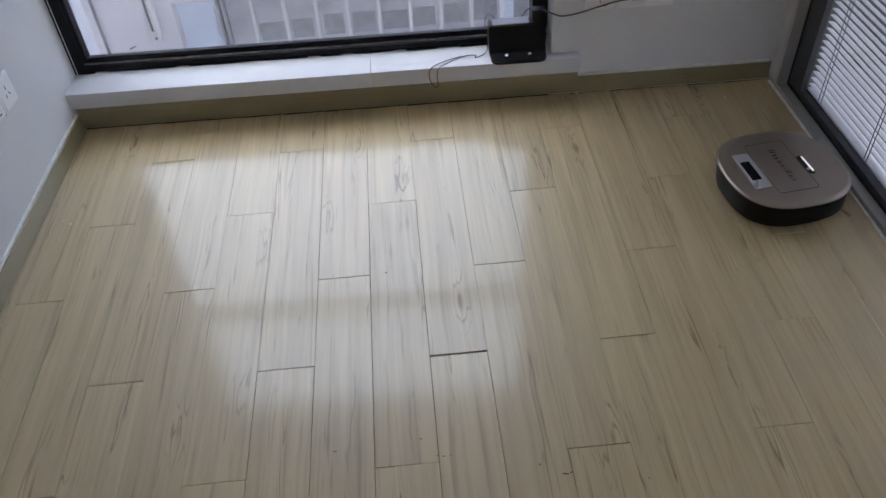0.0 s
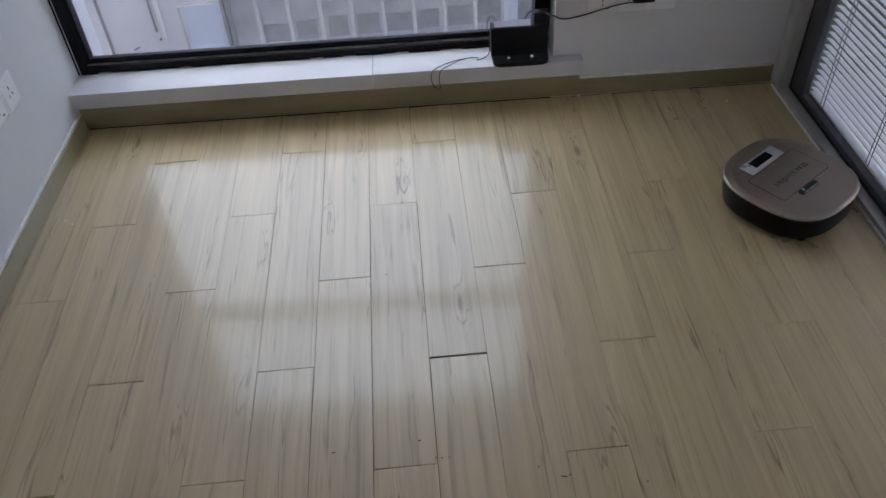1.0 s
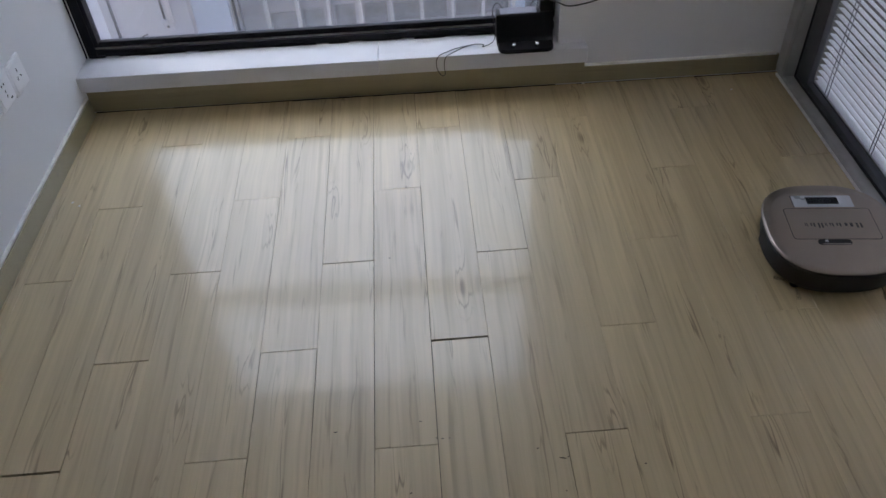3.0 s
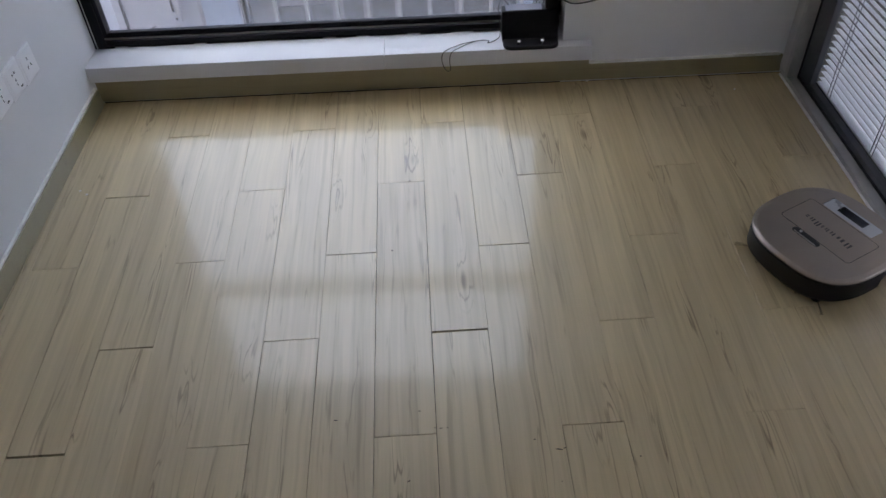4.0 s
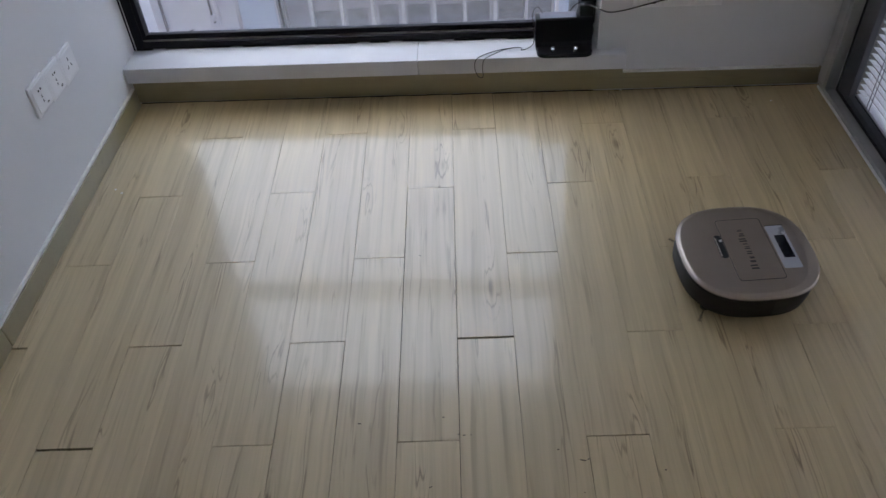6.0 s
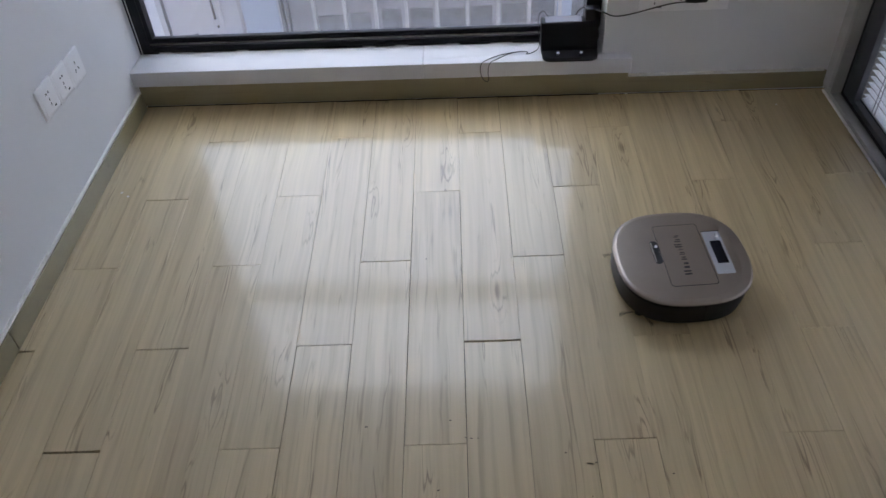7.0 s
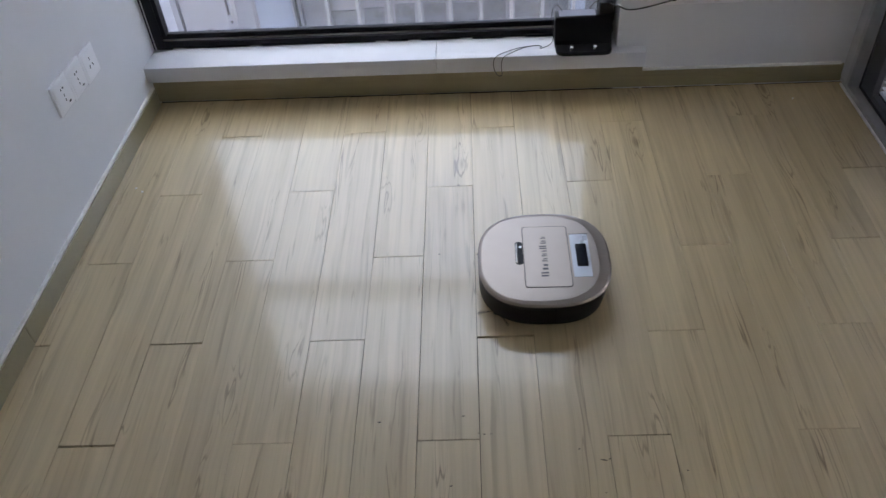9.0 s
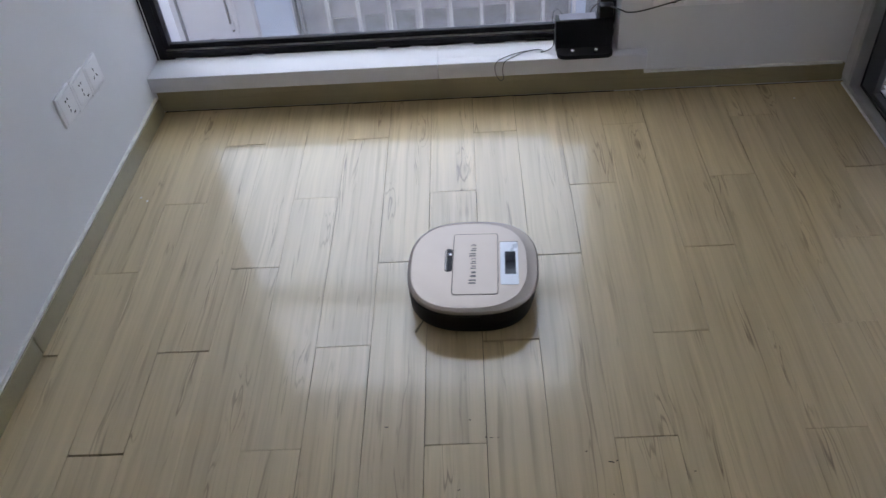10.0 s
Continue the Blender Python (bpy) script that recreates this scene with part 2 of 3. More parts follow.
M_BRISTLE = paint("bristle", (0.14, 0.11, 0.07), 0.8)
M_DIRT = paint("dark_chip", (0.045, 0.032, 0.022), 0.8)
M_CRUMB = paint("white_crumb", (0.8, 0.79, 0.75), 0.6)
M_FACADE = paint("pale_render", (0.50, 0.505, 0.56), 0.85, vary=0.06, scale=1.3, bump=0.1, bump_scale=60)
M_FACADE_GLASS = paint("grey_balcony_glass", (0.35, 0.355, 0.38), 0.3, vary=0.22, scale=3.0)
M_FACADE_DARK = paint("dark_balcony_panel", (0.20, 0.205, 0.225), 0.5, vary=0.22, scale=9)
M_FACADE_BLUE = paint("pale_blue_glass", (0.42, 0.48, 0.60), 0.2, vary=0.05, scale=3)
M_FACADE_WHITE = paint("white_bar", (0.50, 0.50, 0.53), 0.5, vary=0.06)
# tones of the added next room; the dark floor stands for shade between slats
M_TILE = paint("dark_gap_tile", (0.13, 0.12, 0.11), 0.5, vary=0.05, scale=4)
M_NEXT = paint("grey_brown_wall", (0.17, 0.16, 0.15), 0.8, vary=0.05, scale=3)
M_PAVE = paint("courtyard_concrete", (0.30, 0.30, 0.29), 0.9, vary=0.1, scale=0.8)


# ---- mesh helpers ----
def box(bm, x0, x1, y0, y1, z0, z1, bevel=0.0):
    r = bmesh.ops.create_cube(bm, size=1.0, matrix=Matrix.Translation(((x0 + x1) / 2, (y0 + y1) / 2, (z0 + z1) / 2)) @ Matrix.Diagonal((x1 - x0, y1 - y0, z1 - z0, 1)))
    if bevel:
        es = {e for v in r["verts"] for e in v.link_edges}
        bmesh.ops.bevel(bm, geom=list(es), offset=bevel, segments=2, affect="EDGES", profile=0.5)
    return bm


def cyl(bm, m, r, h, n=24, r2=None):
    bmesh.ops.create_cone(bm, cap_ends=True, segments=n, radius1=r, radius2=r if r2 is None else r2, depth=h, matrix=m)
    return bm


def mesh_of(name, bm, material, smooth=False):
    me = bpy.data.meshes.new(name)
    bm.normal_update()
    if smooth:
        limit = 35 if smooth is True else smooth
        for f in bm.faces:
            f.smooth = True
        for e in bm.edges:
            if len(e.link_faces) == 2 and e.calc_face_angle(0) > radians(limit):
                e.smooth = False
    bm.to_mesh(me)
    bm.free()
    me.materials.append(material)
    return me


def solid(name, bm, material, m=None, smooth=False):
    ob = new(name, mesh_of(name, bm, material, smooth))
    if m is not None:
        ob.matrix_basis = m
    return ob


def part(name, bm, material, parent, label="", smooth=False):
    ob = new(name, mesh_of(name, bm, material, smooth))
    ob.parent = parent
    if label:
        ob["label"] = label
    return ob


def boxes(*rows, bevel=0.0):
    bm = bmesh.new()
    for r in rows:
        box(bm, *r, bevel=bevel)
    return bm


def tube(points, r, n=8, closed=False):
    """A round cord along a smoothed line of points."""
    pts = [Vector(p) for p in points]
    for _ in range(3):
        fine = [pts[0]]
        for a, b in zip(pts, pts[1:]):
            fine += [a * 0.75 + b * 0.25, a * 0.25 + b * 0.75]
        pts = fine + [pts[-1]]
    bm = bmesh.new()
    rings = []
    for i, p in enumerate(pts):
        d = (pts[min(i + 1, len(pts) - 1)] - pts[max(i - 1, 0)]).normalized()
        side = d.cross(Vector((0.13, 0.31, 0.94))).normalized()
        up = side.cross(d)
        rings.append([bm.verts.new(p + r * (math.cos(2 * math.pi * k / n) * side + math.sin(2 * math.pi * k / n) * up)) for k in range(n)])
    for a, b in zip(rings, rings[1:]):
        for k in range(n):
            bm.faces.new((a[k], a[(k + 1) % n], b[(k + 1) % n], b[k]))
    bm.faces.new(rings[0][::-1])
    bm.faces.new(rings[-1])
    return bm


def squircle(a, b, power, n=96):
    out = []
    for k in range(n):
        w = 2 * math.pi * k / n
        c, s = math.cos(w), math.sin(w)
        out.append((a * math.copysign(abs(c) ** (2 / power), c), b * math.copysign(abs(s) ** (2 / power), s)))
    return out


def loft(rows, power=2.65, n=96, cap=True):
    """Rings of a rounded square, each (half x, half y, z, shift in x)."""
    bm = bmesh.new()
    rings = [[bm.verts.new((x + sh, y, z)) for x, y in squircle(a, b, power, n)] for a, b, z, sh in rows]
    for p, q in zip(rings, rings[1:]):
        for k in range(n):
            bm.faces.new((p[k], p[(k + 1) % n], q[(k + 1) % n], q[k]))
    if cap:
        bm.faces.new(rings[0][::-1])
        bm.faces.new(rings[-1])
    return bm


def rounded_plate(x0, x1, y0, y1, z0, z1, r, edge=0.0006, n=6):
    """A flat plate with round corners and a softened top edge."""
    def ring(inset, z):
        pts = []
        for cx, cy, a0 in ((x1 - r, y1 - r, 0), (x0 + r, y1 - r, 90), (x0 + r, y0 + r, 180), (x1 - r, y0 + r, 270)):
            for k in range(n + 1):
                w = radians(a0 + 90 * k / n)
                pts.append((cx + (r - inset) * math.cos(w), cy + (r - inset) * math.sin(w), z))
        return pts
    bm = bmesh.new()
    rings = [[bm.verts.new(p) for p in ring(i, z)] for i, z in ((0, z0), (0, z1 - edge), (edge, z1))]
    for p, q in zip(rings, rings[1:]):
        for k in range(len(p)):
            bm.faces.new((p[k], p[(k + 1) % len(p)], q[(k + 1) % len(p)], q[k]))
    bm.faces.new(rings[-1])
    bm.faces.new(rings[0][::-1])
    return bm


# ---- the room ----
BACK = pose(0, 0.477, 0, 0, 0, -1.3)      # window wall: x along it, y outwards
LEFT = pose(-1.026, 0, 0, 0, 0, -2.2)     # socket wall: y along it, x into the room
RIGHT = pose(1.153, 0, 0, 0, 0, 0.9)      # glazed door: y along it, x out of the room
HIGH = 2.6
REAR = -2.6
SILL_Z = 0.142
WIN_Y = 0.080
WIN_R = 0.452
WIN_TOP = WINDOW_TOP

floor = tagged(solid("floor", boxes((-1.35, 3.2, REAR - 0.1, 0.66, -0.14, -0.009)), M_SUB), "pale oak laminate floor of short staggered boards", "floor", kind="structure")
ceiling = tagged(solid("ceiling", boxes((-1.4, 3.2, REAR - 0.1, 0.46, HIGH, HIGH + 0.15)), M_CEIL), "plain white painted ceiling", "ceiling", kind="structure")

# added room behind the blind, its floor dark so the slat gaps read dark
next_floor = tagged(solid("floor_next_room", boxes((1.25, 3.0, REAR, 0.45, -0.009, 0.0)), M_TILE), "added next-room floor, coloured dark to darken the gaps between slats", "floor", kind="structure")

# window wall, with the window's opening and that of the room next door
wall_window = tagged(solid("wall_window", boxes(
    (-1.2, WIN_R, 0.004, 0.24, -0.1, 0.090),
    (-1.2, WIN_R, 0.0, 0.24, WIN_TOP, HIGH + 0.2),
    (WIN_R, 1.28, 0.0, 0.24, -0.1, HIGH + 0.2)), M_WALL, BACK), "white painted wall round a wide window", "wall", kind="structure")
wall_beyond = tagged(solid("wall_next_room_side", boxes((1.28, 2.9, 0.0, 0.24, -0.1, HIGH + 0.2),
    (2.9, 3.2, 0.0, 0.24, -0.1, HIGH + 0.2)), M_NEXT, BACK), "added grey-brown wall of the invented next room", "wall", kind="structure")
wall_left = tagged(solid("wall_left", boxes((-0.15, -0.012, REAR - 0.2, 0.62, -0.1, HIGH + 0.1)), M_WALL, LEFT), "smooth white painted side wall", "wall", kind="structure")
# unseen rear wall: ceiling white and drawn in, so it reflects light forwards
wall_rear_bounce = tagged(solid("wall_rear_bounce", boxes((-1.5, 3.2, REAR - 0.2, REAR, -0.1, HIGH + 0.1)), M_CEIL), "unseen rear wall, white and set close to bounce window light", "wall", kind="structure")
wall_door = tagged(solid("wall_door", boxes((0.0, 0.14, REAR, -2.2, -0.1, HIGH + 0.1), (0.0, 0.14, -2.2, 0.44, 2.12, HIGH + 0.1)), M_WALL, RIGHT), "white wall over the glazed door", "wall", kind="structure")
# added opening to the sky, placed and sized to light the slats from behind
wall_next = tagged(solid("wall_next_room", boxes((3.0, 3.2, REAR, -1.6, -0.1, HIGH + 0.1), (3.0, 3.2, 0.40, 0.45, -0.1, HIGH + 0.1), (3.0, 3.2, -1.6, 0.40, -0.1, 0.08), (3.0, 3.2, -1.6, 0.40, 2.45, HIGH + 0.1)), M_WALL), "added wall of the next room, its unseen opening lighting the blind", "wall", kind="structure")
# unseen: height and side wings are added to cut skylight on the far block
own_facade_sky_block = tagged(solid("outer_wall_sky_block", boxes(
    (-8.0, -1.06, 0.24, 0.4, -14.0, 28.0), (-1.06, 3.9, 0.24, 0.30, -14.0, -0.02), (WIN_R, 3.9, 0.24, 0.4, -0.02, 28.0),
    (-1.06, WIN_R, 0.24, 0.4, WIN_TOP, 28.0), (3.9, 9.0, 0.24, 0.4, -14.0, 28.0), (-9.0, -8.0, 0.24, 5.5, -14.0, 12.0), (8.0, 9.0, 0.24, 5.5, -14.0, 12.0)), M_FACADE, BACK),
    "unseen tall outer wall with added side wings, blocking sky from the courtyard", "wall", kind="structure")

# skirting boards and their white sealant beads
SK = 0.058
for name, rows, m in (
        ("baseboard_back", [(-1.03, 1.15, -0.012, 0.0035, 0.0014, SK), (-1.03, 0.5375, -0.0116, 0.0035, SK - 0.002, 0.074)], BACK),):
    tagged(solid(name, boxes(*rows, bevel=0.0015), M_SKIRT, m), "olive-beige wood-look skirting board under the window sill", "baseboard", kind="structure")
skl = bmesh.new()
box(skl, -0.012, 0.0, -0.5245, 0.47, 0.0006, SK + 0.004, bevel=0.0015)
box(skl, -0.012, 0.0, REAR, -0.5275, 0.0006, SK + 0.004, bevel=0.0015)
tagged(solid("baseboard_left", skl, M_SKIRT, LEFT), "olive-beige wood-look skirting board with a butt joint", "baseboard", kind="structure")
bead = bmesh.new()
box(bead, 0.5385, 1.14, -0.0105, 0.002, SK, SK + 0.006, bevel=0.002)
tagged(solid("trim_back", bead, M_BEAD, BACK), "thin white sealant bead on the skirting", "trim", kind="structure")
bead = bmesh.new()
box(bead, -0.014, -0.0035, REAR, 0.47, SK + 0.004, SK + 0.011, bevel=0.002)
tagged(solid("trim_left", bead, M_BEAD, LEFT), "thin white sealant bead on the skirting", "trim", kind="structure")

# the stone sill, in two lengths
sill = new("window_sill")
sill.matrix_basis = BACK
tagged(sill, "white stone window sill in two lengths", "window sill", kind="structure")
part("slab", box(bmesh.new(), -1.05, -0.1008, -0.04, 0.14, 0.090, SILL_Z, bevel=0.003), M_SILL, sill, smooth=True)
sl = bmesh.new()
box(sl, -0.1, 0.538, -0.04, -0.0005, 0.090, SILL_Z, bevel=0.003)
box(sl, -0.1, WIN_R - 0.001, -0.003, 0.14, 0.0915, SILL_Z - 0.0002)
part("slab", sl, M_SILL, sill, smooth=True)


# ---- the window ----
def window():
    w = new("window_1")
    w.matrix_basis = BACK
    tagged(w, "wide black-framed window with a cross bar over a low pane", "window", kind="structure")
    y0, y1 = WIN_Y, WIN_Y + 0.07
    L, R, G = -1.03, WIN_R - 0.002, 0.047
    bot = SILL_Z + 0.001
    part("frame_rail", boxes((L, R, y0, y1, bot, bot + 0.022), (L, R, y0 + 0.016, y0 + 0.034, bot + 0.022, bot + 0.042), bevel=0.002), M_BLACK, w)
    part("track_line", boxes((L + 0.03, R - 0.01, y0 + 0.008, y0 + 0.0165, bot + 0.0215, bot + 0.0245)), M_TRACKLINE, w, "bare metal edge along the frame")
    part("frame_rail", boxes((L, R, y0, y1, WIN_TOP - 0.05, WIN_TOP), bevel=0.002), M_BLACK, w)
    part("transom", boxes((L + 0.05, R - G, y0 + 0.01, y1, TRANSOM, TRANSOM + 0.046), bevel=0.002), M_BLACK, w)
    part("jamb", boxes((L, L + 0.062, y0, y0 + 0.036, bot + 0.042, WIN_TOP - 0.05), (L, L + 0.05, y0 - 0.006, y0, bot + 0.0005, WIN_TOP - 0.05), bevel=0.002), M_BLACK, w)
    part("jamb", boxes((R - G, R, y0, y1, bot + 0.042, WIN_TOP - 0.05), bevel=0.002), M_BLACK, w)
    part("pane", boxes((L + 0.058, R - G + 0.004, y0 + 0.022, y0 + 0.028, bot + 0.038, TRANSOM + 0.004)), M_GLASS, w)
    part("pane", boxes((L + 0.058, R - G + 0.004, y0 + 0.022, y0 + 0.028, TRANSOM + 0.042, WIN_TOP - 0.046)), M_GLASS, w)
    part("sealant_bead", boxes((-1.0105, -1.0082, y0 - 0.010, y0 - 0.005, bot, WIN_TOP - 0.02), bevel=0.002), M_WALL, w, "thin pale sealant line")
    # ragged black sealant along the foot of the frame
    bm = bmesh.new()
    rnd = random.Random(5)
    x = L + 0.01
    while x < 0.22:
        w1 = rnd.uniform(0.02, 0.09)
        d = rnd.choice((0.002, 0.004, 0.007, 0.003))
        box(bm, x, x + w1, y0 - d, y0 + 0.002, bot - 0.0004, bot + rnd.uniform(0.003, 0.007))
        x += w1 + rnd.choice((0.0, 0.0, 0.04))
    part("sealant", bm, M_BLACK, w, "ragged black sealant")
    return w


window()


# ---- the glazed door with its blind ----
def glazed_door():
    d = new("door_1")
    d.matrix_basis = RIGHT
    tagged(d, "grey aluminium sliding door with a closed white blind behind glass", "sliding door", kind="structure")
    part("threshold", boxes((0.0, 0.030, -2.2, 0.42, 0.0006, 0.020), bevel=0.002), M_GREY, d, "grey aluminium floor track")
    part("sealant", boxes((-0.006, 0.0005, -2.2, 0.42, 0.0004, 0.007), bevel=0.002), M_BEAD, d, "thin pale sealant line")
    part("frame_jamb", boxes((0.0, 0.10, 0.390, 0.440, 0.020, 2.12), bevel=0.002), M_LGREY, d)
    part("frame_lip", boxes((0.003, 0.020, 0.416, 0.446, 0.004, 2.12), bevel=0.002), M_GREY, d)
    part("frame_lip", boxes((-0.004, 0.03, 0.371, 0.391, 0.021, 2.12), bevel=0.002), M_GREY, d)
    sash = part("sash", boxes((0.034, 0.054, 0.297, 0.368, 0.024, 2.1), (0.034, 0.054, -2.18, 0.297, 0.024, 0.041), (0.034, 0.054, -2.18, 0.297, 2.02, 2.1), (0.034, 0.054, -2.18, -2.1, 0.041, 2.02), bevel=0.002), M_DGREY, d, "dark grey door sash")
    part("pane", boxes((0.044, 0.048, -2.11, 0.299, 0.039, 2.03)), M_DOORGLASS, sash)
    part("gasket", boxes((0.0295, 0.035, -2.18, 0.3705, 0.0005, 0.0245), (0.0295, 0.035, 0.3675, 0.3712, 0.0245, 2.1)), M_HOLE, d)
    return d


glazed_door()


def blind():
    b = new("venetian_blind")
    b.matrix_basis = RIGHT @ pose(0.046, 0, 0)
    tagged(b, "closed white venetian blind with narrow slats, behind the door glass", "blind")
    bm = bmesh.new()
    n, half, tilt = 6, 0.0110, radians(BLIND_TILT)
    rows = []
    for k in range(n + 1):
        u = -half + 2 * half * k / n
        rise = 0.0022 * (1 - (u / half) ** 2)
        rows.append((u * math.cos(tilt) - rise * math.sin(tilt), u * math.sin(tilt) + rise * math.cos(tilt)))
    for (xa, za), (xb, zb) in zip(rows, rows[1:]):
        bm.faces.new([bm.verts.new(p) for p in ((xa, -2.09, za), (xb, -2.09, zb), (xb, 0.300, zb), (xa, 0.300, za))])
    bmesh.ops.remove_doubles(bm, verts=bm.verts, dist=0.0001)
    me = mesh_of("slat", bm, M_SLAT, smooth=True)
    rnd = random.Random(3)
    z = 0.060
    while z < 2.0:
        s = new("slat", me)
        s.parent = b
        s.matrix_basis = pose(0.022, 0, z, rnd.uniform(-0.06, 0.06), rnd.uniform(-3, 3), 0)
        z += 0.0202
    part("bottom_rail", boxes((0.010, 0.034, -2.09, 0.300, 0.043, 0.049), bevel=0.002), M_SLAT, b)
    part("head_rail", boxes((0.008, 0.036, -2.09, 0.300, 2.0, 2.03), bevel=0.002), M_SLAT, b)
    for y in (0.208, 0.224, -0.07, -0.057, -0.375, -0.362, -0.68, -0.667, -0.985, -0.972, -1.29, -1.277, -1.595, -1.582, -1.9, -1.887):
        part("ladder_cord", tube([(0.0098, y, 0.048), (0.0098, y, 1.0), (0.0098, y, 2.0)], 0.0012, n=6), M_CORD, b)
    return b


blind()


# ---- sockets ----
def socket_plate(name, m, holes, label):
    s = new(name)
    s.matrix_basis = m
    tagged(s, label, "wall socket", group="white wall sockets")
    bm = bmesh.new()
    box(bm, -0.043, 0.043, -0.008, 0.0, -0.043, 0.043, bevel=0.003)
    part("plate", bm, M_PLATE, s, smooth=True)
    part("face", boxes((-0.034, 0.034, -0.0095, -0.007, -0.036, 0.036), bevel=0.001), M_PLATE, s)
    for x, z, w, h, turn in holes:
        hb = bmesh.new()
        box(hb, -w / 2, w / 2, -0.0101, -0.008, -h / 2, h / 2)
        bmesh.ops.rotate(hb, verts=hb.verts, cent=(0, 0, 0), matrix=Matrix.Rotation(radians(turn), 3, "Y"))
        bmesh.ops.translate(hb, verts=hb.verts, vec=(x, 0, z))
        part("hole", hb, M_HOLE, s)
    return s


FIVE = [(-0.006, 0.016, 0.005, 0.005, 0), (0.006, 0.016, 0.005, 0.005, 0), (0.0, -0.002, 0.0028, 0.007, 0), (0.0, -0.015, 0.0028, 0.007, 0), (0.016, -0.028, 0.010, 0.004, 0)]
THREE = [(0.0, 0.014, 0.0026, 0.010, 0), (-0.009, -0.006, 0.0026, 0.010, 32), (0.009, -0.006, 0.0026, 0.010, -32)]
for i, y in enumerate((0.003, 0.0895, 0.176)):
    socket_plate("wall_socket", LEFT @ pose(-0.0125, y, 0.349 - 0.007 * i, 0, 0, 90), THREE if i == 2 else FIVE, "white square three-hole socket plate" if i == 2 else "white square five-hole socket plate")
for i, x in enumerate((0.587, 0.673, 0.7595)):
    socket_plate("wall_socket", BACK @ pose(x, -0.0005, 0.318), FIVE if i == 0 else THREE, "white square socket plate above the skirting")


def adapter():
    a = new("power_adapter")
    a.matrix_basis = BACK @ pose(0.696, -0.0107, 0.333)
    tagged(a, "black plug-in power adapter in a wall socket", "power adapter")
    part("housing", box(bmesh.new(), -0.032, 0.032, -0.045, 0.0, -0.012, 0.064, bevel=0.006), M_DOCK, a, smooth=True)
    part("plug_collar", box(bmesh.new(), -0.006, 0.006, -0.032, -0.018, -0.018, -0.010, bevel=0.002), M_CABLE, a)
    return a


adapter()


# ---- charging dock and its leads ----
def dock():
    d = new("charging_dock")
    d.matrix_basis = BACK @ pose(0.350, 0.0, SILL_Z)
    tagged(d, "black robot charging dock on the window sill", "charging dock")
    bm = bmesh.new()
    prof = [(-0.004, 0.006), (0.008, 0.020), (0.018, 0.086), (0.022, 0.092), (0.062, 0.092), (0.066, 0.086), (0.066, 0.001), (-0.004, 0.001)]
    sides = []
    for x in (-0.086, 0.086):
        sides.append([bm.verts.new((x, y, z)) for y, z in prof])
    k = len(prof)
    for i in range(k):
        bm.faces.new((sides[0][i], sides[0][(i + 1) % k], sides[1][(i + 1) % k], sides[1][i]))
    bm.faces.new(sides[0][::-1])
    bm.faces.new(sides[1])
    bmesh.ops.recalc_face_normals(bm, faces=bm.faces)
    bmesh.ops.bevel(bm, geom=[e for e in bm.edges], offset=0.003, segments=2, affect="EDGES", profile=0.5)
    part("body", bm, M_DOCK, d, smooth=True)
    part("foot", rounded_plate(-0.084, 0.084, -0.050, 0.030, 0.0, 0.011, 0.026, edge=0.003), M_DOCK, d, "round-cornered black foot plate", smooth=True)
    part("top_plate", rounded_plate(-0.074, 0.036, 0.024, 0.062, 0.0915, 0.0935, 0.004), M_DOCKTOP, d, "glossy grey top face")
    for x in (-0.036, 0.034):
        dome = bmesh.new()
        bmesh.ops.create_uvsphere(dome, u_segments=16, v_segments=10, radius=0.0068, matrix=pose(x, -0.020, 0.0125))
        part("contact", dome, M_CHROME, d, "bright domed charging contact", smooth=True)
        part("contact_foot", cyl(bmesh.new(), pose(x - 0.004, -0.034, 0.0115, 8, 0, 0), 0.0045, 0.006, 12), M_CHROME, d, smooth=True)
    part("indicator", cyl(bmesh.new(), pose(0.004, -0.004, 0.0115, 8, 0, 0), 0.0022, 0.004, 12), M_CHROME, d)
    return d


dock()
box_bm = bmesh.new()
box(box_bm, -0.022, 0.022, -0.016, 0.016, 0.0, 0.040, bevel=0.008)
puck = solid("black_transformer", box_bm, M_DOCK, BACK @ pose(0.415, 0.036, SILL_Z + 0.0942), smooth=True)
tagged(puck, "small rounded black transformer lying on the dock", "transformer")
S = SILL_Z
lead = solid("loose_lead", tube([(0.285, 0.045, S + 0.10), (0.268, 0.04, S + 0.128), (0.252, 0.038, S + 0.105), (0.258, 0.036, S + 0.05), (0.262, 0.03, S + 0.004), (0.240, 0.006, S + 0.003), (0.215, -0.006, S + 0.003), (0.228, 0.012, S + 0.003),
    (0.198, 0.016, S + 0.003), (0.16, 0.0, S + 0.003), (0.125, -0.03, S + 0.004), (0.104, -0.046, S + 0.003), (0.098, -0.046, S - 0.03), (0.104, -0.045, S - 0.062), (0.088, -0.045, S - 0.066), (0.074, -0.046, S - 0.03), (0.078, -0.046, S + 0.002), (0.10, -0.025, S + 0.003),
    (0.15, 0.004, S + 0.003), (0.205, 0.016, S + 0.003)], 0.0013, n=6), M_CABLE, BACK)
tagged(lead, "thin black lead looped over the sill's edge", "cable")
lead2 = solid("power_lead", tube([(0.42, 0.03, S + 0.128), (0.445, -0.004, S + 0.135), (0.47, -0.014, S + 0.124), (0.52, -0.012, S + 0.129), (0.58, -0.014, S + 0.147), (0.64, -0.02, S + 0.166), (0.688, -0.036, S + 0.176)], 0.0022, n=6), M_CABLE, BACK)
tagged(lead2, "black power lead slung along the wall to the adapter", "cable")
